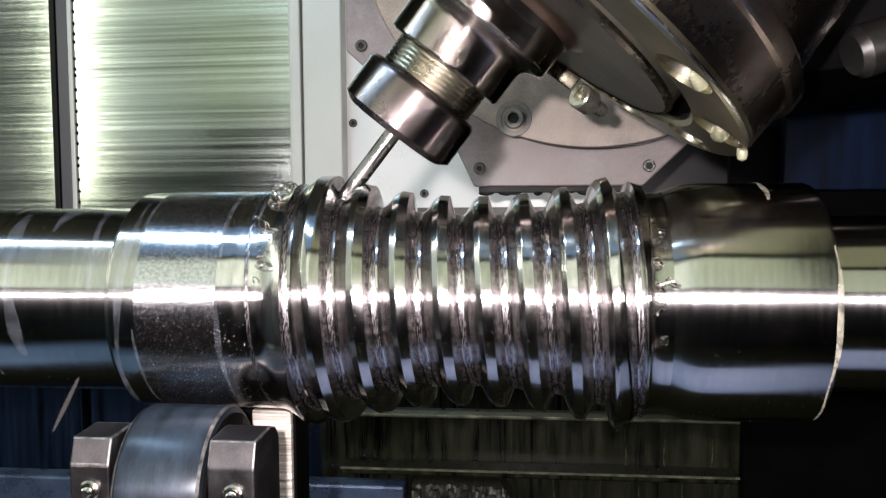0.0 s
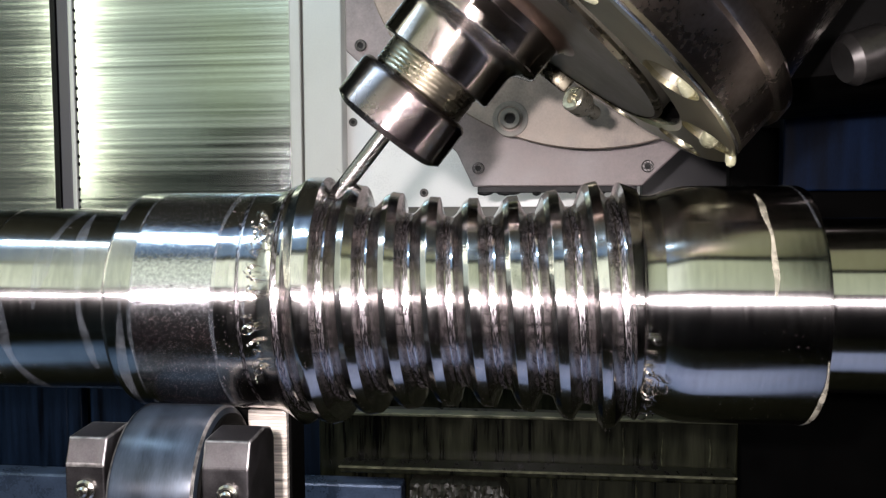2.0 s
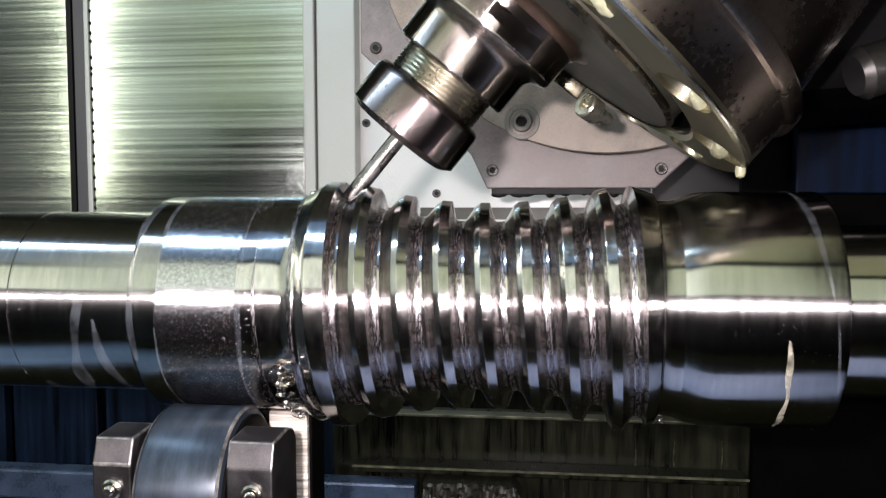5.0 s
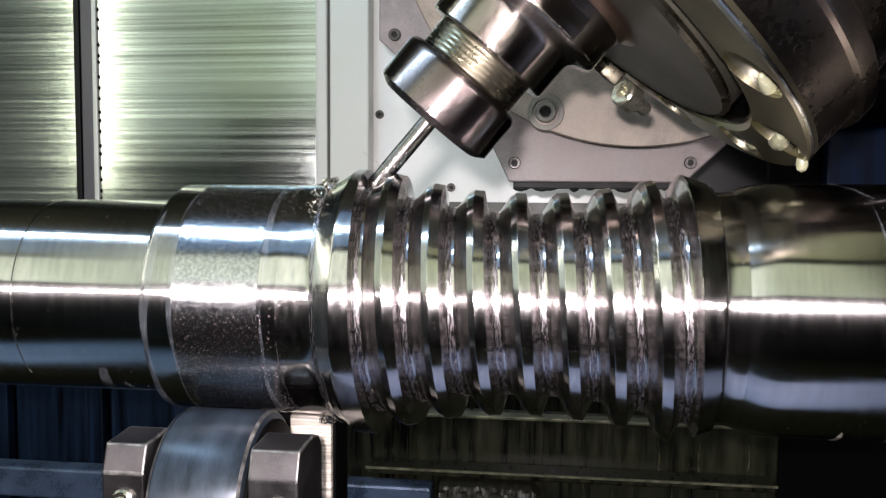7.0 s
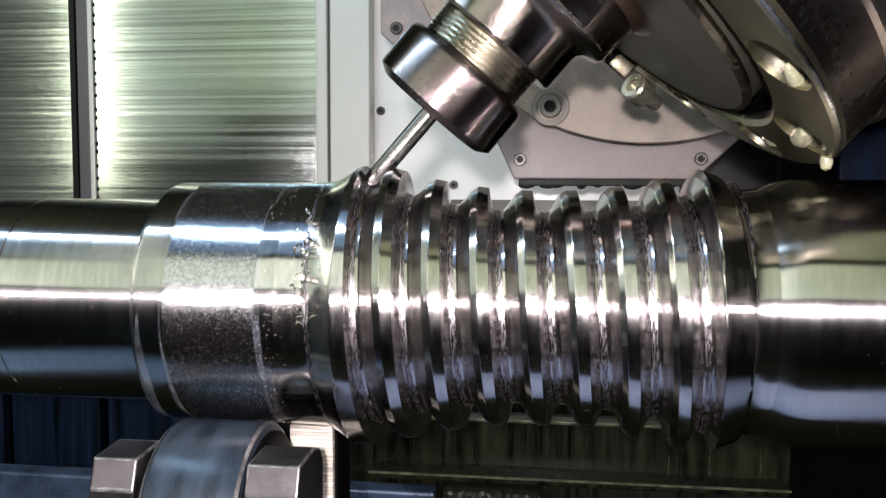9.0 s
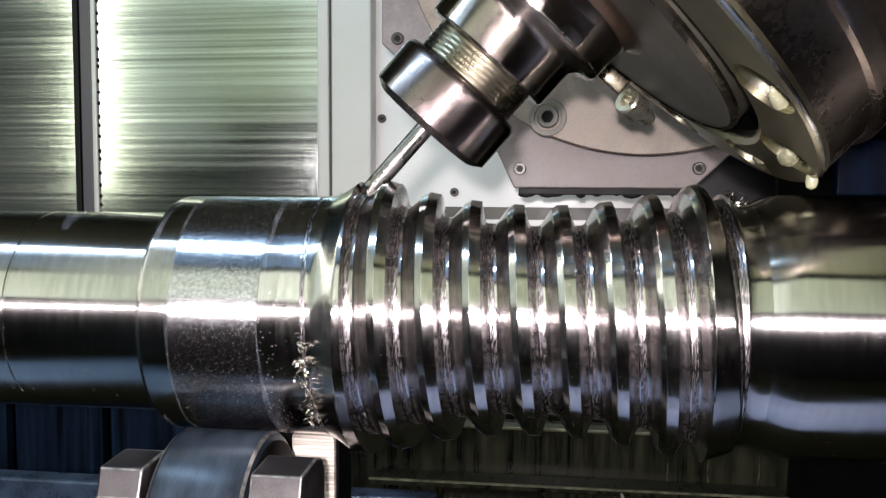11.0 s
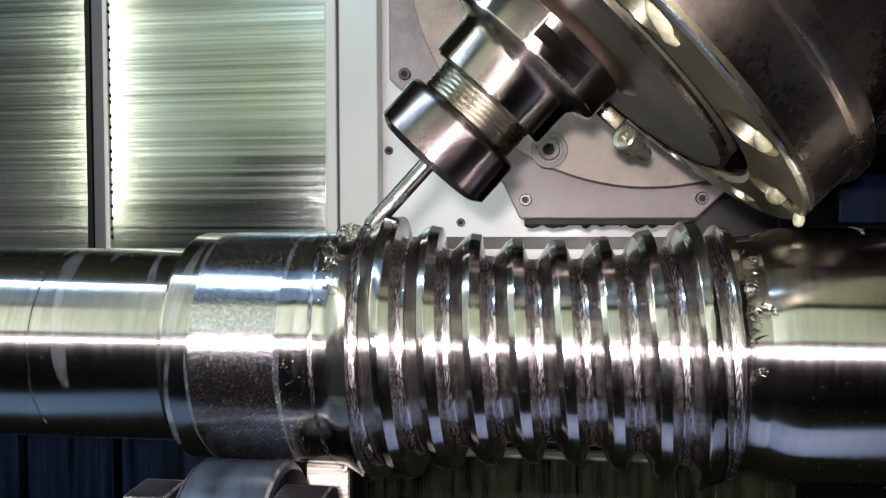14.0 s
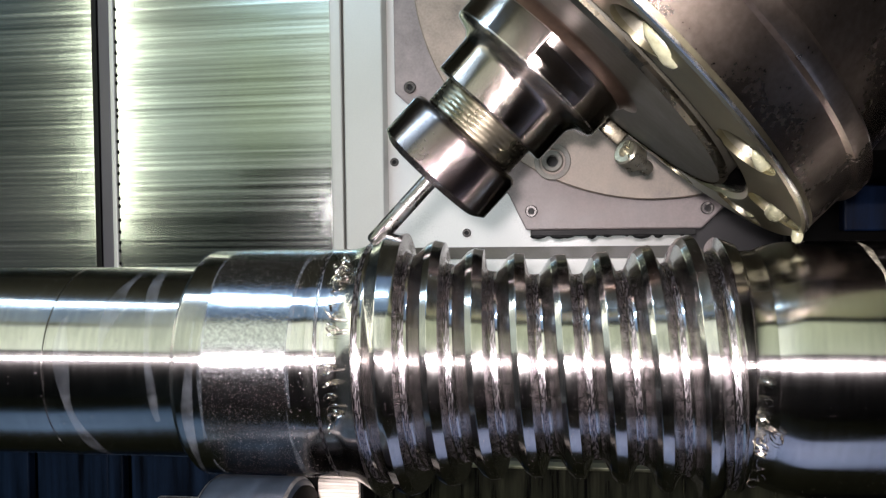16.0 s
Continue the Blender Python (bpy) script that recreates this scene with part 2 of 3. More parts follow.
# Unseen end wall, coloured near-black so the worm's end cone reflects dark.
structure("wall_right", box(0.75, 0.77, -0.85, 0.85, -0.6, 1.0), RAM_SHADE, "unseen end wall, near-black so the worm's end reflects dark")
structure("ceiling", box(-1.1, 0.75, -0.85, 0.85, 1.0, 1.02), ROOF, "painted ceiling of the machine cabin")
structure("floor", box(-1.1, 0.75, -0.85, 0.85, -0.62, -0.6), CHUTE, "oily dark steel floor of the machine cabin")
structure("chip_tray", box(-0.31, 0.145, -0.42, -0.07, -0.5995, -0.585, 0.003), TRAY, "blue-grey steel chip tray under the shaft")
# Tray ends: colour carries how bright the shaft's lower reflection is.
structure("chip_tray_left", box(-1.0, -0.312, -0.42, -0.07, -0.5995, -0.585, 0.003), TRAY_DIM, "chip tray end, darker for a dimmer reflection in the shaft")
structure("chip_tray_right", box(0.147, 0.70, -0.42, -0.07, -0.5995, -0.585, 0.003), TRAY_BRIGHT, "chip tray end, lighter for a brighter reflection in the shaft")
front = tagged(new("wall_front"), "cabin door with a wide lit window", "machine door", kind="structure")
part("door_panel", box(-1.1, 0.75, -0.87, -0.85, -0.6, 0.30), DOOR, front, smooth=False)
part("door_top", box(-1.1, 0.75, -0.87, -0.85, 0.92, 1.0), DOOR, front, smooth=False)
part("window_pane", box(-1.1, -0.87, -0.875, -0.86, 0.30, 0.92), DAY_GREEN, front, "dimmer greenish pane towards the workshop", smooth=False)
part("window_pane", box(-0.86, -0.285, -0.875, -0.86, 0.30, 0.92), DAY_WHITE, front, "bright pane towards the lit workshop", smooth=False)
part("window_pane", box(-0.265, 0.75, -0.875, -0.86, 0.30, 0.92), DAY_GREEN, front, "dimmer greenish pane towards the workshop", smooth=False)
# Unseen glowing panels, added overhead to tint the shaft's upper reflections.
part("roof_glow_panel", box(-0.10, 0.74, -0.78, -0.16, 0.985, 0.995), ROOF_GLOW_OLIVE, front, "unseen olive glow panel added for reflections on the shaft", smooth=False)
part("roof_glow_panel", box(-0.95, -0.13, -0.78, -0.10, 0.985, 0.995), ROOF_GLOW_BLUE, front, "unseen blue glow panel added for reflections on the shaft", smooth=False)
part("window_bar", box(-0.87, -0.86, -0.875, -0.85, 0.30, 0.92), DOOR, front, smooth=False)
part("window_bar", box(-0.285, -0.265, -0.875, -0.85, 0.30, 0.92), DOOR, front, smooth=False)

# telescopic way cover on the far left
cover = tagged(new("way_cover"), "brushed stainless telescopic way cover with horizontal streaks", "way cover", kind="structure")
part("cover_sheet", box(-0.640, -0.318, 0.80, 0.815, -0.05, 1.0, 0.001), SHEET, cover, smooth=False)
part("cover_sheet", box(-1.10, -0.675, 0.80, 0.815, -0.05, 1.0, 0.001), SHEET, cover, smooth=False)
part("cover_lip", box(-0.6745, -0.6665, 0.795, 0.82, -0.05, 1.0, 0.001), BLACK, cover, "dark rubber wiper lip", smooth=False)
part("cover_edge", box(-0.6660, -0.6490, 0.798, 0.82, -0.05, 1.0, 0.002), SIDE_PAINT, cover, "purple-grey edge of the upper cover", smooth=False)
part("cover_rim", box(-0.6485, -0.6410, 0.796, 0.82, -0.05, 1.0, 0.002), WALL, cover, "pale rim beside the sheet", smooth=False)
rng = random.Random(31)
for i in range(26):
    z = -0.02 + i * 0.016 + rng.uniform(-0.004, 0.004)
    b = rev([(-0.003, 0), (-0.002, 0.0012), (0, 0.0018), (0.002, 0.0012), (0.003, 0)], 10, Matrix.Translation((-0.6395, 0.799, z)) @ pose(0, 0, 0, 0, 90, 0))
    part("seal_crumb", b, BLACK, cover)

column = tagged(new("column_panel"), "pale grey painted column panel with a thin rail", "machine panel", kind="structure")
part("panel", box(-0.300, -0.245, 0.79, 0.84, -0.05, 1.0, 0.002), WALL, column, smooth=False)
part("rail", box(-0.318, -0.302, 0.785, 0.84, -0.05, 1.0, 0.002), WALL, column, smooth=False)

# lower wall with vertical folds
lower = tagged(new("lower_wall"), "dark blue folded steel wall below the shaft", "machine panel", kind="structure")
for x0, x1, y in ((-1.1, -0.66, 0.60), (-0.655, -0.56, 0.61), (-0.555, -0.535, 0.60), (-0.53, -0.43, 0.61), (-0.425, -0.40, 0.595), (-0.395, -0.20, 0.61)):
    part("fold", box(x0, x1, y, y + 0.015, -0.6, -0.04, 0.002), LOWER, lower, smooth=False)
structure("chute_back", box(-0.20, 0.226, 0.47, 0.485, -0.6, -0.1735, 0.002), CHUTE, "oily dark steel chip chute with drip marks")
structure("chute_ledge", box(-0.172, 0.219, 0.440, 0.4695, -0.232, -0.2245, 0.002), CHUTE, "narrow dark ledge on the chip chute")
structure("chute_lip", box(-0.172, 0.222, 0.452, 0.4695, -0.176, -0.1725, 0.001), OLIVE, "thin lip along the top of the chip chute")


def drip_marks():
    """Dried runs down the chute and a looped one under its ledge."""
    marks = tagged(new("drip_marks"), "dried olive coolant runs on the chip chute", "coolant runs", kind="structure")
    runs = [(0.1140, -0.186, -0.2244), (0.1525, -0.189, -0.2244), (0.1990, -0.196, -0.2244)]
    runs += [(0.0891, -0.2322, -0.290), (0.1268, -0.2322, -0.275), (0.0420, -0.2322, -0.262), (0.1705, -0.242, -0.300), (0.2150, -0.240, -0.300)]
    rng = random.Random(3)
    for x, top, low in runs:
        bm = bmesh.new()
        prev = None
        for i in range(13):
            k = i / 12
            w = 0.0007 * (0.5 + rng.random()) * (0.5 + k)
            c = x + 0.0006 * math.sin(5 * k + x * 90)
            z = top + (low - top) * k
            row = [bm.verts.new((c - w, 0.4699, z)), bm.verts.new((c, 0.4690, z)), bm.verts.new((c + w, 0.4699, z))]
            if prev:
                for j in range(2):
                    bm.faces.new((prev[j], prev[j + 1], row[j + 1], row[j]))
            prev = row
        part("drip_run", bm, DRIP, marks)
    bm = bmesh.new()
    prev = None
    for i in range(25):
        a = math.pi * i / 24
        c = Vector((0.1927 - 0.0222 * math.cos(a), 0, -0.242 + 0.0095 * math.sin(a) ** 0.5))
        n = Vector((-math.cos(a), 0, math.sin(a))) * 0.0010
        row = [bm.verts.new((c.x - n.x, 0.4699, c.z - n.z)), bm.verts.new((c.x, 0.4690, c.z)), bm.verts.new((c.x + n.x, 0.4699, c.z + n.z))]
        if prev:
            for j in range(2):
                bm.faces.new((prev[j], prev[j + 1], row[j + 1], row[j]))
        prev = row
    part("drip_loop", bm, DRIP, marks)


drip_marks()
structure("ledge_edge", box(-0.172, 0.219, 0.4375, 0.4397, -0.2262, -0.2240), OLIVE, "thin oily front edge of the chute ledge")
structure("guide_rail", box(-0.60, -0.106, 0.43, 0.456, -0.272, -0.240, 0.003), RAIL, "blue steel guide bar behind the roller")
# Right-hand walls: near-black and bluer copies put shade and a gleam into colour.
structure("wall_right_lower", box(0.24, 0.75, 0.60, 0.62, -0.6, 0.12, 0.002), RAM_SHADE, "steel wall beside the plate, near-black for the shade there")
structure("wall_right_upper", box(0.287, 0.75, 0.56, 0.58, 0.05, 1.0, 0.002), GUARD_GLEAM, "dark blue steel guard, its gleam put into the colour")

structure("pile_shelf", box(-0.110, 0.012, 0.415, 0.4695, -0.300, -0.290, 0.002), CHUTE, "dark shelf under a pile of swarf")


def build_pile():
    rng = random.Random(8)
    bm = bmesh.new()
    nx, nz = 60, 16
    rows = []
    for i in range(nx + 1):
        x = -0.098 + 0.098 * i / nx
        top = -0.2375 + 0.003 * noise.noise(Vector((x * 90, 0, 3))) - 0.012 * max(0.0, (x + 0.012) / 0.012) ** 2
        row = []
        for j in range(nz + 1):
            k = j / nz
            d = noise.noise(Vector((x * 260, k * 9, 1))) * 0.004 + noise.noise(Vector((x * 700, k * 25, 2))) * 0.002
            row.append(bm.verts.new((x, 0.428 + d + 0.004 * k, -0.2899 + (top + 0.2899) * min(1, k * 1.15) + d * 0.3)))
        row.append(bm.verts.new((x, 0.466, top)))
        rows.append(row)
    for a, b in zip(rows, rows[1:]):
        for j in range(nz + 1):
            bm.faces.new((a[j], b[j], b[j + 1], a[j + 1]))
    bmesh.ops.recalc_face_normals(bm, faces=bm.faces)
    pile = part("swarf_pile", bm, PILE, None)
    return tagged(pile, "matted brown pile of oily steel swarf on a shelf", "swarf pile", kind="stuff")


build_pile()

# ---- the fixed octagonal plate behind the head ----
plate = thing("octagonal_plate", "grey painted octagonal mounting plate with socket bolts", "machine plate")
part("plate_body", prism([(-0.158, 0.60), (-0.158, 0.189), (-0.050, 0.0895), (-0.034, 0.056), (0.126, 0.056), (0.24, 0.165), (0.24, 0.60)], 0.433, 0.448, 0.0015), PLATE, plate, smooth=False)
part("seal_strip", box(-0.030, 0.122, 0.436, 0.446, 0.050, 0.0565, 0.001), BLACK, plate, "wet black seal under the plate", smooth=False)


rng = random.Random(5)
for i in range(9):
    x = -0.024 + i * 0.0165 + rng.uniform(-0.005, 0.005)
    r, long = rng.uniform(0.0014, 0.0034), rng.uniform(1.2, 3.2)
    b = rev([(r * long, 0), (r * long * 0.7, r * 0.5), (0, r * 0.95), (-r * long * 0.7, r * 0.6), (-r * long, 0)], 12, Matrix.Translation((x, 0.4385, 0.0507 - r * 0.3)))
    part("oil_drop", b, BLACK, plate)


def cap_screw(name, r, h, at, parent, material, origin=(0, 0, 0)):
    """A socket-head screw that faces the viewer."""
    bm = rev([(0, r), (-h * 0.8, r), (-h, r * 0.88), (-h, r * 0.55), (-h * 0.45, r * 0.5), (-h * 0.4, 0)], 24, ALONG_Y)
    bm.transform(Matrix.Translation(at))
    bolt = part(name, bm, material, parent, origin=origin)
    # Flat black hexagon: the shade down the socket, put into the colour.
    hole = rev([(-h * 0.46, r * 0.52), (-h * 0.48, 0)], 6, ALONG_Y)
    hole.transform(Matrix.Translation(at))
    part("socket", hole, BLACK, bolt, origin=origin)
    return bolt


for x, z in ((-0.1427, 0.1931), (-0.0288, 0.0738), (0.1309, 0.0744)):
    cap_screw("bolt", 0.0058, 0.003, (x, 0.433, z), plate, DARK_STEEL)
for x, z in ((-0.248, 0.150), (-0.135, 0.0495)):
    cap_screw("rivet", 0.006, 0.003, (x if x > -0.24 else -0.236, BACK, z), plate, DARK_STEEL)

# ---- the milling head, which swings about the worm wheel's centre ----
PIVOT = Vector((0, 0, 0.264))
TIP = Vector((-0.0636, 0, 0.0480))
AXIS = Vector((0.618, 0, 0.786)).normalized()
SIDE = Vector((AXIS.z, 0, -AXIS.x))
# local x along the spindle, y away from the viewer, z to the upper left
TOOL = Matrix.Translation(TIP) @ Matrix((AXIS, (0, 1, 0), -SIDE)).transposed().to_4x4()


def build_head():
    head = thing("milling_head", "tilted milling spindle head with collet chuck and steel turret ring", "milling head", PIVOT)

    def p(name, bm, material, label="", parent=head, smooth=True):
        return part(name, bm, material, parent, label, smooth, PIVOT)

    def spun(name, profile, segs, material, label=""):
        ob = part(name, rev(profile, segs), material, head, label)
        ob.matrix_local = Matrix.Translation(-PIVOT) @ TOOL
        return ob

    spun("collet_nut", [(0.0412, 0.006), (0.0405, 0.0245), (0.0412, 0.0262), (0.0436, 0.0298), (0.0620, 0.0298), (0.0636, 0.0293), (0.0650, 0.0280), (0.0655, 0.0262), (0.0655, 0.02)], 96, NUT, "worn dark steel collet nut")
    thread = [(0.064, 0.022)]
    for i in range(6):
        s = 0.066 + i * 0.0022
        thread += [(s, 0.0242), (s + 0.0009, 0.02455), (s + 0.0013, 0.02455), (s + 0.0021, 0.0242)]
    spun("threaded_neck", thread + [(0.081, 0.0235)], 96, NECK, "threaded collet neck")
    body = rev([(0.079, 0.02), (0.079, 0.0295), (0.080, 0.0305), (0.0955, 0.0305), (0.0975, 0.031), (0.0995, 0.033), (0.1005, 0.0365), (0.1015, 0.039), (0.103, 0.0402), (0.121, 0.0402), (0.123, 0.0395), (0.123, 0.02)], 120, closed=True)
    flat = box(0.1080, 0.1145, -0.06, -0.0378, -0.05, 0.05, 0.0, pose(0, 0, 0, 24))
    chuck = part("chuck_body", cut(body, flat), HOLDER, head, "stepped ground steel chuck body with a milled spanner flat")
    chuck.matrix_local = Matrix.Translation(-PIVOT) @ TOOL
    spun("groove_line", [(0.1033, 0.0401), (0.1035, 0.04035), (0.1039, 0.04035), (0.1041, 0.0401)], 96, BRIGHT, "bright turned edge of the chuck")
    spun("cone_collar", [(0.1185, 0.038), (0.1190, 0.0412), (0.1205, 0.0420), (0.1220, 0.0430), (0.1230, 0.0450), (0.1234, 0.0475)], 96, COLLAR, "brown-stained fillet behind the chuck")
    spun("flange_disc", [(0.1235, 0.03), (0.1235, 0.0935), (0.125, 0.095), (0.133, 0.095)], 128, FLANGE, "dull dark flange disc")
    spun("flange_rim", [(0.1229, 0.0937), (0.1246, 0.0957), (0.1262, 0.0957)], 128, NECK, "bare worn rim of the flange")
    spun("ring_edge", [(0.1280, 0.1327), (0.1286, 0.1333), (0.1292, 0.1334)], 144, BRIGHT, "bare worn edge of the turret ring")
    # The gap's shade is put in as a black ring and near-black wall.
    spun("gap_shade_ring", [(0.139, 0.060), (0.139, 0.108), (0.142, 0.108)], 128, BLACK, "black ring that stands in for the gap's shade")
    spun("inner_lip", [(0.1276, 0.1046), (0.1270, 0.1040), (0.1290, 0.1034), (0.1308, 0.1034)], 128, BRIGHT, "bright inner lip of the turret ring")
    spun("shaded_inner_wall", [(0.1309, 0.1036), (0.1395, 0.1036)], 128, RAM_SHADE, "inner wall of the ring, near-black for the gap's shade")
    ring = rev([(0.1275, 0.1045), (0.1255, 0.1065), (0.1272, 0.1315), (0.1288, 0.1330), (0.1312, 0.1330), (0.1312, 0.1045)], 144, TOOL, closed=True)
    holes = []
    for k in range(12):
        a = radians(13 + 30 * k)
        c = TOOL @ Matrix.Translation((0.12, -0.1185 * math.sin(a), -0.1185 * math.cos(a)))
        holes.append(rev([(0, 0), (0, 0.0125), (0.020, 0.0125), (0.020, 0)], 36, c))
    p("turret_ring", cut(ring, *holes), TURRET, "steel turret ring with round bores")
    for k in range(12):
        a = radians(13 + 30 * k)
        c = TOOL @ Matrix.Translation((0.12, -0.1185 * math.sin(a), -0.1185 * math.cos(a)))
        p("bore", rev([(0.0078, 0.0124), (0.0185, 0.0123), (0.0188, 0.0085), (0.0145, 0.0080), (0.0140, 0.0066), (0.0140, 0.0040), (0.0175, 0.0036), (0.0175, 0)], 32, c), POCKET, "bright bore with a screw")
    spun("drum", [(0.1410, 0.098), (0.1410, 0.1318), (0.1313, 0.1320), (0.1313, 0.1328), (0.149, 0.1334), (0.1505, 0.1338), (0.1515, 0.1362), (0.1530, 0.1368), (0.1580, 0.1368), (0.1595, 0.1355), (0.1610, 0.130), (0.30, 0.120), (0.30, 0.0)], 144, DRUM, "dark oily turret drum with a rim band")
    # a clamp screw on the far side of the ring
    base = TOOL @ Matrix.Translation((0.118, 0.1085, -0.0545)) @ Vector((0.12, 0.68, -0.72)).to_track_quat("X", "Z").to_matrix().to_4x4()
    screw = p("clamp_screw", rev([(0.004, 0), (0.004, 0.0030), (0.0, 0.0036), (0.0, 0.0066), (0.0010, 0.0076), (0.011, 0.0076), (0.0115, 0.0052), (0.015, 0.0052)], 32, base), SCREW, "bright socket-head clamp screw")
    p("clamp_rod", rev([(0.0145, 0.0040), (0.016, 0.0042), (0.022, 0.0042), (0.0235, 0.0036), (0.0235, 0)], 24, base), SCREW, "bright rod behind the clamp screw", screw)
    p("clamp_bar", box(0.1165, 0.1275, 0.0985, 0.1045, -0.050, -0.012, 0.0012, TOOL), NECK, "bare steel bar beside the flange")
    # round swivel plate behind the head
    c = Matrix.Translation((0.0757, 0.356, 0.293)) @ ALONG_Y
    p("swivel_plate", rev([(0.02, 0.2), (0.001, 0.2045), (0, 0.2035), (0, 0.0)], 160, c), PINK, "oily pinkish-grey round swivel plate")
    p("counterbore", rev([(-0.0006, 0.0155), (-0.0012, 0.0150), (-0.0012, 0.0112), (0.0004, 0.0108)], 40, Matrix.Translation((0.0066, 0.356, 0.1145)) @ ALONG_Y), DULL, "bright ring round the bolt")
    cap_screw("swivel_bolt", 0.0092, 0.007, (0.0066, 0.356, 0.1145), head, DULL, PIVOT)
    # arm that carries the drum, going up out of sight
    p("ram_housing", box(0.125, 0.80, 0.06, 0.35, 0.106, 0.70, 0.02, Matrix.Translation((0.165, 0, 0.106)) @ pose(0, 0, 0, 0, -5, 0) @ Matrix.Translation((-0.165, 0, -0.106))), RAM_SHADE, "black painted ram housing behind the drum")
    p("hose_fitting", rev([(0, 0), (0, 0.010), (0.004, 0.013), (0.02, 0.013), (0.024, 0.009), (0.10, 0.009)], 32, Matrix.Translation((0.178, 0.03, 0.115)) @ pose(0, 0, 0, 0, -18, 10)), DARK_STEEL, "dark round steel hose fitting")
    p("coolant_drip", drop(), BLOB, "cream-coloured coolant drip")
    for k, size in ((0, 1.9), (1, 1.3), (2, 2.0), (3, 1.8), (4, 1.4), (11, 1.6)):
        a = radians(13 + 30 * k)
        c = TOOL @ Vector((0.128, -0.1185 * math.sin(a), -0.1185 * math.cos(a)))
        tang = (TOOL.to_3x3() @ Vector((0, math.cos(a), -math.sin(a)))).normalized()
        way = tang if tang.z < 0 else -tang
        at = c + way * 0.0095 + AXIS * 0.001
        turn = way.to_track_quat("X", "Z").to_matrix().to_4x4()
        blob = rev([(-0.0055, 0), (-0.004, 0.0012), (-0.001, 0.0019), (0.0015, 0.0024), (0.0032, 0.0018), (0.004, 0)], 16, Matrix.Translation(at) @ turn @ Matrix.Diagonal((size, size, size, 1)))
        p("coolant_blob", blob, BLOB, "cream-coloured coolant in a bore")

    # the cutter spins in the head
    mill = bmesh.new()
    n, R = 64, 0.0040
    rings = []
    for i in range(41):
        s = 0.0002 + 0.041 * (i / 40)
        k = min(1.0, s / 0.0022)
        rad = R * (0.55 + 0.45 * math.sqrt(1 - (1 - k) ** 2))
        ring_v = []
        for j in range(n):
            a = 2 * math.pi * j / n
            flute = 0.0
            if s < 0.010:
                ph = (4 * (a + s * 95)) % (2 * math.pi)
                flute = 0.00035 * max(0.0, math.sin(ph)) * min(1, (0.010 - s) / 0.004)
            ring_v.append(mill.verts.new((s, (rad - flute) * math.cos(a), (rad - flute) * math.sin(a))))
        rings.append(ring_v)
    for a, b in zip(rings, rings[1:]):
        for j in range(n):
            mill.faces.new((a[j], a[(j + 1) % n], b[(j + 1) % n], b[j]))
    mill.faces.new(rings[0][::-1])
    bmesh.ops.recalc_face_normals(mill, faces=mill.faces)
    cutter = part("end_mill", mill, CARBIDE, head, "carbide end mill in the groove")
    return head, cutter


def drop():
    """A hanging drop at the ring's lowest point."""
    at = TIP + AXIS * 0.1285 + SIDE * 0.129 + Vector((0, -0.020, 0))
    bm = rev([(0.010, 0), (0.008, 0.0018), (0.003, 0.0020), (0.0, 0.0022), (-0.003, 0.0024), (-0.005, 0.0018), (-0.006, 0)], 20, Matrix.Translation(at) @ pose(0, 0, 0, 0, -90, 0))
    return bm


head, cutter = build_head()

# ---- the worm shaft, which turns ----
PITCH = 0.0845          # angle from thread to thread about the wheel's centre
CREST, ROOT = 0.2148, 0.2240


def tooth(w):
    """Height over the root at w metres from the middle of the groove: one steep flank, one slanted with a broken edge."""
    full = ROOT - CREST
    slant, edge = (w - 0.0026) * 1.70, full - (0.0096 - w) * 0.72
    slant = 0.5 * (slant + edge - math.sqrt((slant - edge) ** 2 + 0.00010 ** 2))
    h = max((-0.0019 - w) * full / 0.0027, slant)
    h = 0.5 * (h + math.sqrt(h * h + 0.0014 ** 2))
    if h >= full + 0.004:
        return full
    ridge = 0.00004 * math.cos((w - 0.0003) * 2 * math.pi / 0.0014) * max(0.0, 1 - abs(w - 0.0003) / 0.0030)
    return full - 0.5 * ((full - h) + math.sqrt((full - h) ** 2 + 0.00004 ** 2)) + ridge


def end_limit(x):
    """The turned ends of the worm: a filleted cone on one side, a plain cone on the other."""
    t = x + 0.0867
    return min(0.052 + 0.38 * (t + math.sqrt(t * t + 0.004 ** 2)), 0.0591 - max(-0.001, x - 0.0606) * 0.36 - max(0.0, x - 0.0757) * 1.2)


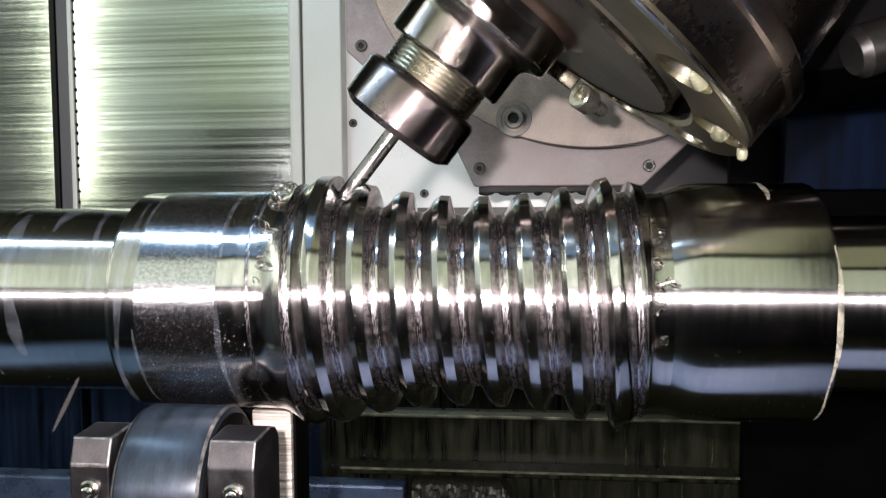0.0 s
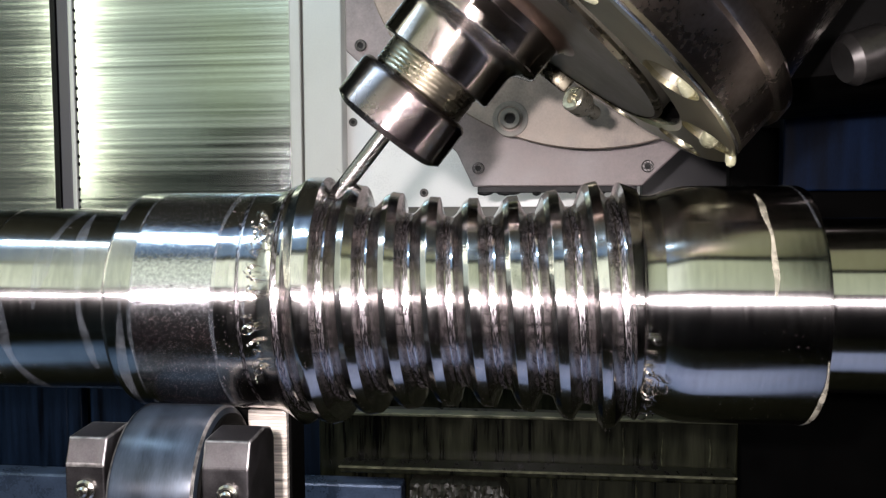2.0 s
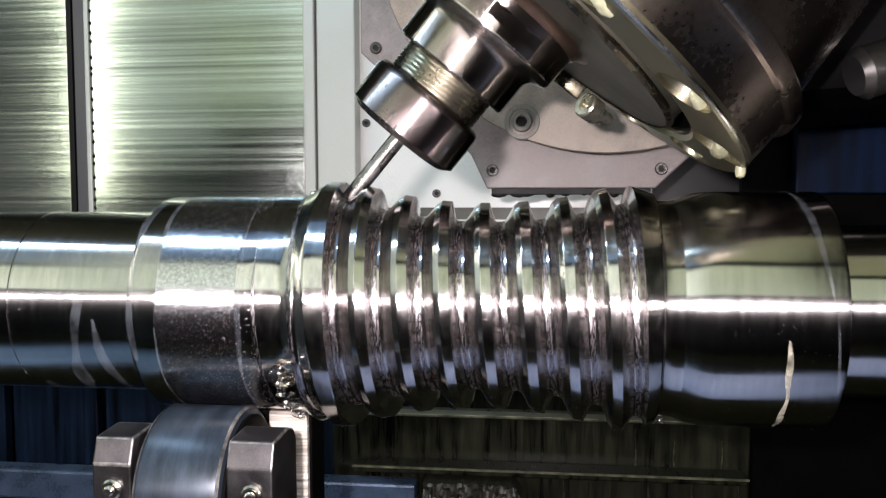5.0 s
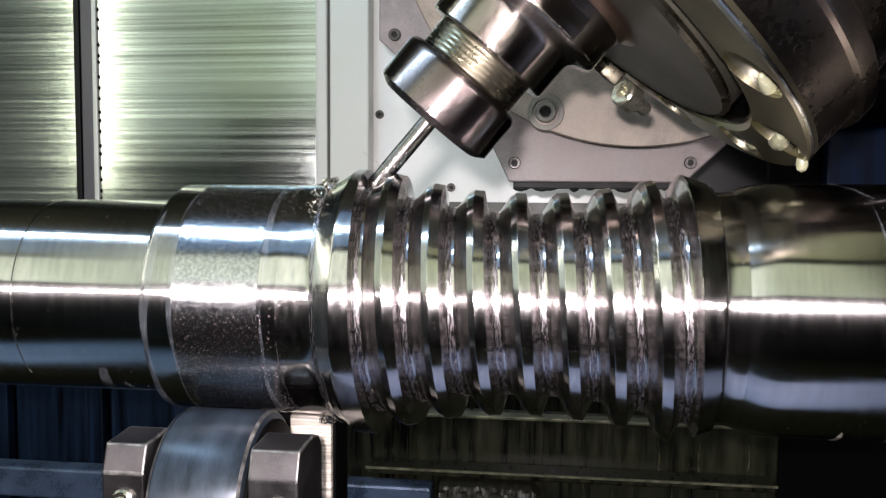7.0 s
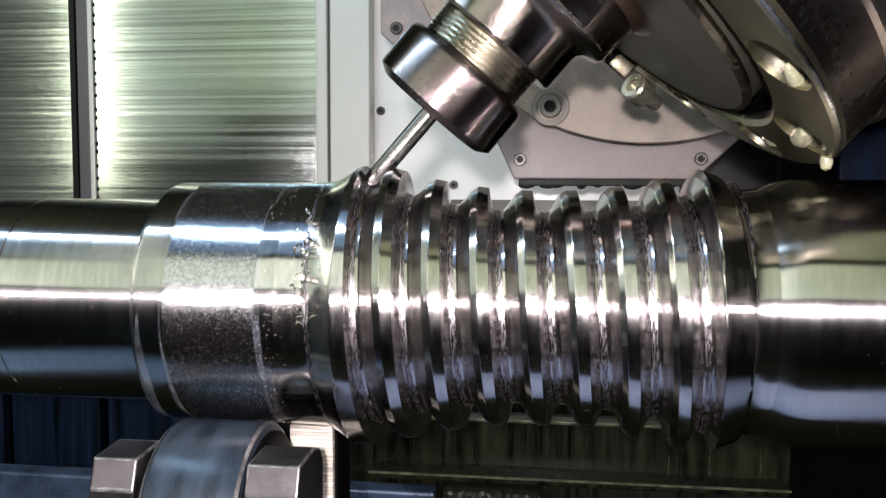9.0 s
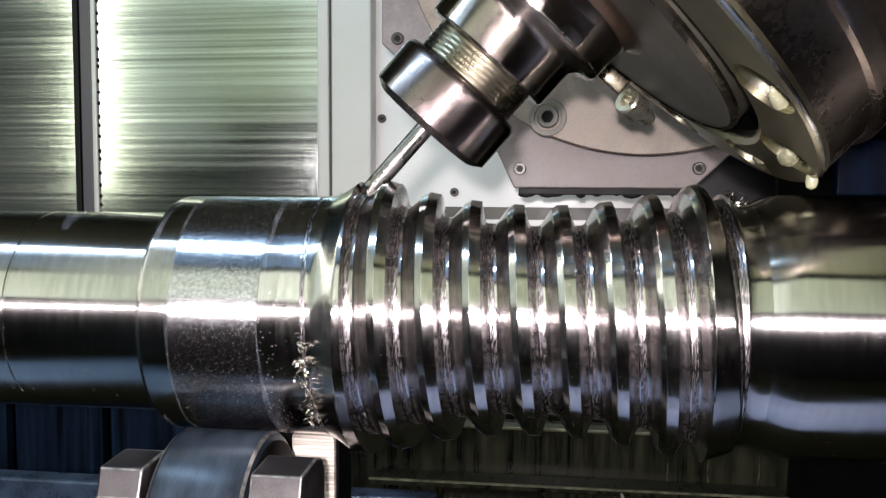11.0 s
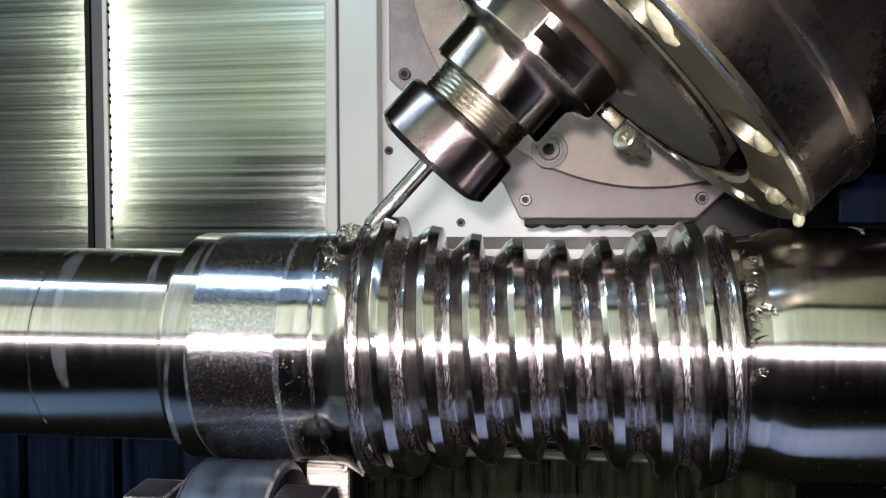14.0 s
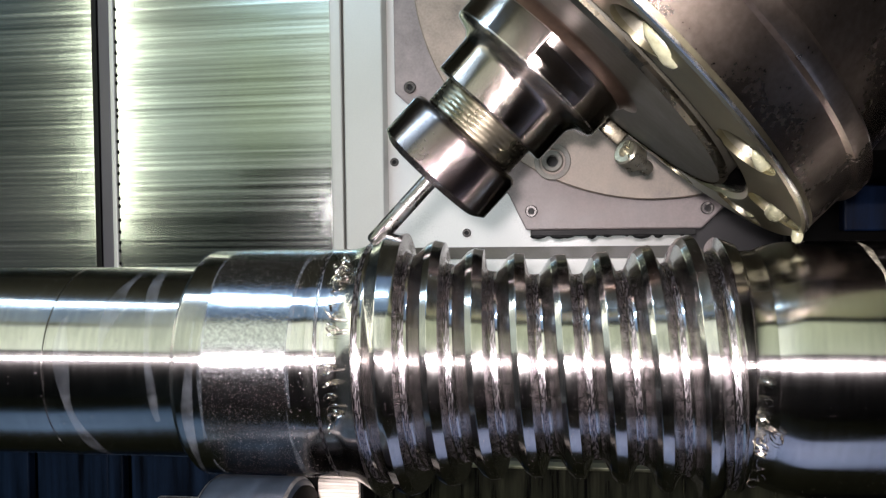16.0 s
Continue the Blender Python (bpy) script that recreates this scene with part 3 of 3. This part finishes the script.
def worm_mesh():
    pitch_len = PITCH * 0.2194
    first_w = -0.00655
    ws = [first_w, -0.0058, -0.0052, -0.0050, -0.0048, -0.0047, -0.0046, -0.0045, -0.0043, -0.0040, -0.0036, -0.0031, -0.0027]
    ws += [-0.0024 + 0.00020 * i for i in range(31)]
    ws += [0.0042, 0.0048, 0.0055, 0.0061, 0.0065, 0.0068, 0.0070, 0.0072, 0.0078, 0.0085, 0.0091, 0.0094, 0.0096, 0.0098, 0.0100, 0.0104, 0.0110, first_w + pitch_len]
    steps, first, last = 144, -3, 9
    verts, faces = [], []
    start = math.asin(-0.0636 / 0.2235)
    total = (last - first) * steps
    for j in range(total + 1):
        turn = first + j / steps
        th = math.pi / 2 - 2 * math.pi * turn
        for w in ws:
            phi = start + PITCH * turn + w / 0.2194
            rho = ROOT - tooth(w)
            x, r = rho * math.sin(phi), 0.264 - rho * math.cos(phi)
            x = min(max(x, -0.102), 0.0765)
            r = min(r, end_limit(x))
            verts.append((x, -r * math.cos(th), r * math.sin(th)))
    m = len(ws)
    for j in range(total):
        for i in range(m - 1):
            a = j * m + i
            faces.append((a, a + 1, a + m + 1, a + m))
    me = bpy.data.meshes.new("worm")
    me.from_pydata(verts, [], faces)
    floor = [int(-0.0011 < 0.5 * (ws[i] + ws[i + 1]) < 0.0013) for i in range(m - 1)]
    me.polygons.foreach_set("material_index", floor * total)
    bm = bmesh.new()
    bm.from_mesh(me)
    bpy.data.meshes.remove(me)
    bmesh.ops.remove_doubles(bm, verts=bm.verts, dist=1e-6)
    bmesh.ops.dissolve_degenerate(bm, edges=bm.edges, dist=1e-6)
    bmesh.ops.recalc_face_normals(bm, faces=bm.faces)
    return bm


def build_shaft():
    shaft = thing("worm_shaft", "turned steel shaft with a milled hourglass worm thread", "shaft")
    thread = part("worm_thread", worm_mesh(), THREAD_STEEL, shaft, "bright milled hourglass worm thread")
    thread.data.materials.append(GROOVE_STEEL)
    part("bearing_seat", rev([(-0.1600, 0.03), (-0.1600, 0.0495), (-0.1580, 0.0515), (-0.157, 0.052), (-0.1045, 0.052), (-0.1015, 0.05225), (-0.0995, 0.0518), (-0.096, 0.045)], 160), STEEL, shaft)
    part("roller_track", rev([(-0.1456, 0.0519), (-0.1455, 0.05212), (-0.1090, 0.05212), (-0.1089, 0.0519)], 160), TRACK, shaft, "dull speckled band where the roller runs")
    part("long_journal", rev([(-0.46, 0.0), (-0.46, 0.0446), (-0.2215, 0.0446), (-0.2211, 0.0442), (-0.2205, 0.0442), (-0.2200, 0.0447), (-0.162, 0.0447), (-0.159, 0.046), (-0.159, 0.03)], 160), STEEL, shaft)
    part("neck", rev([(0.070, 0.045), (0.0766, 0.0508), (0.0775, 0.0503), (0.0825, 0.0503), (0.085, 0.0507), (0.088, 0.05)], 160), STEEL, shaft)
    part("large_seat", rev([(0.084, 0.03), (0.0845, 0.0505), (0.088, 0.0520), (0.092, 0.0532), (0.097, 0.0541), (0.104, 0.0543), (0.1472, 0.0543), (0.1490, 0.0535), (0.1496, 0.052), (0.1496, 0.03)], 160), STEEL, shaft)
    part("short_journal", rev([(0.149, 0.030), (0.149, 0.0395), (0.70, 0.0395), (0.70, 0.0)], 160), STEEL, shaft)
    return shaft


shaft = build_shaft()


def on_shaft(x, r, deg):
    a = radians(deg)
    return Vector((x, -r * math.cos(a), r * math.sin(a)))


def ribbon(rng, at, out, size, turns):
    """One curled chip: a flat ribbon wound into a small helix."""
    bm = bmesh.new()
    axis = Vector((rng.uniform(-1, 1), rng.uniform(-1, 1), rng.uniform(-1, 1))).normalized()
    u = axis.orthogonal().normalized()
    v = axis.cross(u)
    n = int(14 * turns)
    prev = None
    grow, lead, wide = rng.uniform(-0.3, 0.5), rng.uniform(0.3, 0.9) * size, size * rng.uniform(0.25, 0.5)
    for i in range(n + 1):
        k = i / n
        a = 2 * math.pi * turns * k
        c = at + out * size * 0.7 + (u * math.cos(a) + v * math.sin(a)) * size * (1 + grow * k) + axis * lead * (k - 0.5) * turns
        w = axis * wide * (0.5 + 0.5 * math.sin(math.pi * min(1, 0.15 + k))) * 0.5 + u * rng.uniform(-0.05, 0.05) * size
        row = [bm.verts.new(c - w), bm.verts.new(c + w)]
        if prev:
            bm.faces.new((prev[0], prev[1], row[1], row[0]))
        prev = row
    return bm


def swarf(x, r, spots, seed, size=0.0019, spread=0.0015):
    """Curls of swarf that cling to the shaft, one part for each curl."""
    rng = random.Random(seed)
    for deg, count in spots:
        for _ in range(count):
            d = deg + rng.gauss(0, 3.0)
            at = on_shaft(x + rng.gauss(0, spread), r + rng.uniform(0, 0.0015), d)
            out = on_shaft(0, 1, d)
            s = size * rng.uniform(0.45, 1.25)
            part("swarf_curl", ribbon(rng, at, out, s, rng.choice((0.6, 0.9, 1.3, 2.0))), SWARF, shaft)


def streak(x0, x1, r, d0, d1, wide, material, seed):
    """A dried coolant run round the shaft from angle d0 to d1."""
    rng = random.Random(seed)
    bm = bmesh.new()
    n = max(8, int(abs(d1 - d0) / 2))
    prev = None
    wob = [rng.uniform(0, 6.28) for _ in range(3)]
    for i in range(n + 1):
        k = i / n
        d = d0 + (d1 - d0) * k
        x = x0 + (x1 - x0) * k + 0.0006 * math.sin(5 * k + wob[0]) + 0.0003 * math.sin(17 * k + wob[1])
        w = wide * (0.25 + 0.75 * math.sin(math.pi * (0.05 + 0.9 * k))) * (0.75 + 0.35 * math.sin(9 * k + wob[2]))
        row = [bm.verts.new(on_shaft(x + q * w, r + h, d)) for q, h in ((-0.5, 0.00003), (-0.2, 0.00022), (0.2, 0.00022), (0.5, 0.00003))]
        if prev:
            for j in range(3):
                bm.faces.new((prev[j], prev[j + 1], row[j + 1], row[j]))
        prev = row
    bmesh.ops.recalc_face_normals(bm, faces=bm.faces)
    part("coolant_run", bm, material, shaft)


swarf(-0.0905, 0.0525, ((100, 5), (92, 7), (84, 7), (75, 6), (66, 5), (57, 4), (47, 4), (36, 4), (24, 3), (268, 4), (260, 5), (252, 4), (244, 3), (236, 4), (228, 5)), 11)
swarf(0.0795, 0.0510, ((44, 2), (36, 2), (26, 3), (14, 4), (4, 2), (-12, 3)), 12, 0.0021, 0.0016)
streak(0.1480, 0.1478, 0.0541, 32, -62, 0.0034, CREAM, 1)
streak(0.1270, 0.1262, 0.0543, 60, 118, 0.0034, CREAM, 2)
streak(0.1465, 0.1330, 0.0543, 92, 236, 0.0030, FILM, 3)
streak(0.1350, 0.1250, 0.0543, 236, 262, 0.0020, FILM, 4)
for k, (d0, d1) in enumerate(((0, 118), (120, 250), (255, 352))):
    streak(-0.1462, -0.1458, 0.0520, d0, d1, 0.0024, FILM, 20 + k)
    streak(-0.1078, -0.1082, 0.0520, d0 + 25, d1 + 30, 0.0032, FILM, 30 + k)
streak(-0.1575, -0.1560, 0.0520, 100, 225, 0.0050, FILM, 41)
streak(-0.1565, -0.1500, 0.0520, 300, 425, 0.0050, FILM, 42)
streak(-0.1700, -0.1790, 0.0447, 10, 120, 0.0062, FILM, 43)
streak(-0.1950, -0.1860, 0.0447, 50, 135, 0.0080, FILM, 44)
streak(-0.2050, -0.2140, 0.0447, -30, 70, 0.0090, FILM, 45)
streak(-0.0915, -0.0905, 0.0523, 140, 262, 0.0050, FILM, 46)
streak(-0.0930, -0.0915, 0.0522, 0, 120, 0.0060, FILM, 47)


def flakes():
    """Fine chips strewn over the shaft: too many to count."""
    rng = random.Random(21)
    verts, faces = [], []

    def add(x, r, d, s):
        c = on_shaft(x, r + 0.0001, d)
        out = on_shaft(0, 1, d)
        t = (out.cross(Vector((1, 0, 0))) * rng.uniform(-1, 1) + Vector((rng.uniform(-1, 1), 0, 0))).normalized()
        b = out.cross(t)
        i = len(verts)
        lift = out * s * rng.uniform(0.1, 0.7)
        verts.extend([c - t * s, c + b * s * 0.45, c + t * s + lift, c - b * s * 0.45 + lift * 0.3])
        faces.append((i, i + 1, i + 2, i + 3))

    for _ in range(15000):
        add(rng.uniform(-0.1455, -0.1090), 0.0522, rng.uniform(0, 360), rng.uniform(0.00005, 0.00013) * (1 + 1.5 * (rng.random() < 0.03)))
    for _ in range(900):
        add(rng.uniform(-0.1085, -0.090), 0.0521, rng.uniform(0, 360), rng.uniform(0.0001, 0.0004))
    for _ in range(160):
        add(rng.uniform(-0.30, -0.162), 0.0447, rng.uniform(0, 360), rng.uniform(0.0001, 0.0004))
    for _ in range(480):
        add(rng.uniform(0.095, 0.147), 0.0543, rng.uniform(0, 360), rng.uniform(0.00006, 0.00024))
    for _ in range(17000):
        turn = rng.uniform(-1.6, 7.6)
        w = rng.gauss(0.0002, 0.0011) if rng.random() < 0.80 else rng.uniform(0.0098, 0.0137)
        phi = math.asin(-0.0636 / 0.2235) + PITCH * turn + w / 0.2194
        rho = ROOT - tooth(w)
        x, r = rho * math.sin(phi), 0.264 - rho * math.cos(phi)
        if -0.080 < x < 0.066:
            add(x, r, 90 - 360 * turn, rng.uniform(0.00005, 0.00015) * (1.8 if rng.random() < 0.06 else 1))
    me = bpy.data.meshes.new("fine_swarf")
    me.from_pydata(verts, [], faces)
    me.materials.append(CHIPS)
    ob = new("fine_swarf", me)
    ob.parent = shaft
    tagged(ob, "fine bright chips strewn over the shaft", kind="stuff")


flakes()

# ---- the roller of the steady rest ----
RY, RZ, RR = -0.0420, -0.0808, 0.0375


def build_steady():
    rng = random.Random(77)
    o = (0, RY, RZ)
    at = Matrix.Translation(o)
    steady = thing("steady_rest", "steel steady-rest roller with dark faceted nuts under the shaft", "steady rest", o)
    roller = part("roller", rev([(-0.1466, 0.02), (-0.1466, RR - 0.004), (-0.1456, RR - 0.0012), (-0.1431, RR), (-0.1095, RR), (-0.1078, RR - 0.0010), (-0.1072, RR - 0.0032), (-0.1072, 0.02)], 128), ROLLER, steady, "worn blue-grey steel roller")
    part("rim", rev([(-0.1090, RR + 0.0001), (-0.1083, RR - 0.0005), (-0.1078, RR - 0.0009)], 128), EDGE, roller, "bare bright rim")
    part("rim", rev([(-0.1442, RR + 0.0001), (-0.1450, RR - 0.0005), (-0.1455, RR - 0.0010)], 128), EDGE, roller, "bare bright rim")
    # Oversized near-black disc puts the gap's shade over the roller's lit face.
    part("gap_shade_washer", rev([(-0.1072, 0.012), (-0.1072, RR - 0.0035), (-0.1058, RR - 0.0035), (-0.1052, RR - 0.005), (-0.1052, 0.012)], 64, at), RAM_SHADE, steady, origin=o)
    side = [(-0.075, -0.125), (-0.075, -0.0606), (-0.0712, -0.0497), (-0.052, -0.0485), (-0.044, -0.0510), (-0.040, -0.0560), (-0.040, -0.125)]
    for x0, x1 in ((-0.1644, -0.1470), (-0.1050, -0.0850)):
        bm = prism(side, 0, x1 - x0, 0.0009)
        bm.transform(Matrix(((0, 1, 0, x0), (1, 0, 0, 0), (0, 0, 1, 0), (0, 0, 0, 1))))
        bmesh.ops.recalc_face_normals(bm, faces=bm.faces)
        nut = part("faceted_nut", bm, NUT_DARK, steady, "dark phosphated faceted nut with bare worn edges", smooth=False, origin=o)
        nut.data.materials.append(EDGE)
        for f in nut.data.polygons:
            if f.area < 0.0009 * 0.022 and rng.random() < 0.75:
                f.material_index = 1
    for x in (-0.1552, -0.0937):
        collar = rev([(0, 0.0045), (-0.0015, 0.0045), (-0.0022, 0.0036), (-0.0022, 0.0028), (0, 0.0026)], 24, Matrix.Translation((x, -0.0751, -0.0710)) @ ALONG_Y)
        pin = part("nipple_socket", collar, BRIGHT, steady, "bright ring round the nipple", origin=o)
        tip = rev([(0, 0.0024), (-0.004, 0.0023), (-0.0048, 0.0015), (-0.0048, 0)], 20, Matrix.Translation((x, -0.0751, -0.0710)) @ ALONG_Y)
        part("grease_nipple", tip, BRIGHT, steady, "small bright grease nipple", origin=o)
    # Arm body is near-black: the shade round its lit front, put into colour.
    arm = prism([(-0.1300, -0.36), (-0.1300, -0.062), (-0.1240, -0.0545), (-0.0930, -0.0545), (-0.0908, -0.058), (-0.0908, -0.36)], 0.006, 0.03, 0.001)
    part("fork_arm", arm, RAM_SHADE, steady, "fork arm behind the nuts, its shade put into near-black", smooth=False, origin=o)
    part("arm_face", prism([(-0.1120, -0.36), (-0.1120, -0.0560), (-0.0938, -0.0560), (-0.0923, -0.0575), (-0.0923, -0.36)], 0.0025, 0.0065, 0.0005), ARM, steady, "bright machined face of the fork arm", smooth=False, origin=o)
    part("arm_face", prism([(-0.1285, -0.36), (-0.1285, -0.064), (-0.1265, -0.0580), (-0.1210, -0.0570), (-0.1180, -0.062), (-0.1172, -0.36)], 0.0025, 0.0065, 0.0005), ARM, steady, "bright machined face of the fork arm", smooth=False, origin=o)
    return steady, roller


steady, roller = build_steady()

# ---- drops of coolant ----


def coolant_drop(length, r):
    prof = [(0, 0)] + [(length * k, r * math.sin(math.pi * (0.12 + 0.8 * k)) ** 0.8) for k in (0.05, 0.2, 0.4, 0.6, 0.8, 0.95)] + [(length, 0)]
    ob = part("coolant_drop", rev(prof, 12), SPRAY)
    return tagged(ob, "milky coolant drop thrown off the cut", "drop", "flying drops")


drop_turret, drop_worm, drop_left = coolant_drop(0.034, 0.0016), coolant_drop(0.030, 0.0012), coolant_drop(0.026, 0.0010)
drop_long, drop_near = coolant_drop(0.041, 0.0009), coolant_drop(0.020, 0.0017)

TURN_RATE = 24.81       # degrees a second
SWING_RATE = math.degrees(0.005824)


def motions():
    walk(shaft, [(t, pose(0, 0, 0, TURN_RATE * t)) for t in range(17)])
    walk(head, [(t, pose(*PIVOT, 0, SWING_RATE * t)) for t in range(17)])
    base = Matrix.Translation(-PIVOT) @ TOOL
    walk(cutter, [(i / 30, base @ pose(0, 0, 0, 70 * i)) for i in range(481)])
    walk(roller, [(t, pose(0, 0, 0, -TURN_RATE * 0.052 / RR * t)) for t in range(17)])

    # one drop falls from the turret, one is thrown off the worm, one is falling as the clip starts
    walk(drop_turret, [(0, pose(0.128, 0.02, 0.092, 0, -50, 0)), (3.2, pose(0.124, 0.015, 0.086, 0, -50, 0)), (3.35, pose(0.112, -0.035, 0.068, 0, 30, 0)), (3.5, pose(0.110, -0.060, 0.058, 0, 80, 0)), (3.7, pose(0.120, -0.075, -0.12, 0, 84, 0)), (3.9, pose(0.125, -0.09, -0.5835, 0, 2, 0)), (16, pose(0.125, -0.09, -0.5835, 0, 2, 0))])
    walk(drop_worm, [(0, pose(-0.060, 0.004, 0.062, 0, 40, 0)), (10.8, pose(-0.081, 0.004, 0.069, 0, 40, 0)), (11.0, pose(0.030, -0.07, -0.050, 0, 68, 0)), (11.2, pose(0.060, -0.11, -0.20, 0, 75, 0)), (11.4, pose(0.070, -0.13, -0.5838, 0, 2, 0)), (16, pose(0.070, -0.13, -0.5838, 0, 2, 0))])
    walk(drop_left, [(0, pose(-0.150, -0.09, -0.020, 0, 118, 0)), (0.2, pose(-0.172, -0.10, -0.095, 0, 110, 0)), (0.5, pose(-0.19, -0.12, -0.584, 0, 178, 0)), (16, pose(-0.19, -0.12, -0.584, 0, 178, 0))])
    # a long drop flies off the journal, and one falls close to the viewer
    walk(drop_long, [(0, pose(-0.165, 0.004, 0.0475, 0, 0, 0)), (3.7, pose(-0.165, 0.004, 0.0475, 0, 0, 0)), (3.85, pose(-0.150, -0.075, 0.030, 0, 95, 0)), (4.0, pose(-0.160, -0.09, -0.008, 0, 133, 0)), (4.25, pose(-0.215, -0.11, -0.16, 0, 125, 0)), (4.6, pose(-0.24, -0.13, -0.584, 0, 178, 0)), (16, pose(-0.24, -0.13, -0.584, 0, 178, 0))])
    walk(drop_near, [(0, pose(-0.080, 0.010, 0.056, 0, 5, 0)), (7.1, pose(-0.088, 0.010, 0.056, 0, 5, 0)), (7.3, pose(-0.092, -0.10, 0.045, 0, 70, 0)), (7.5, pose(-0.096, -0.12, -0.012, 0, 95, 0)), (7.7, pose(-0.098, -0.13, -0.16, 0, 92, 0)), (8.0, pose(-0.10, -0.14, -0.583, 0, 4, 0)), (16, pose(-0.10, -0.14, -0.583, 0, 4, 0))])


motions()
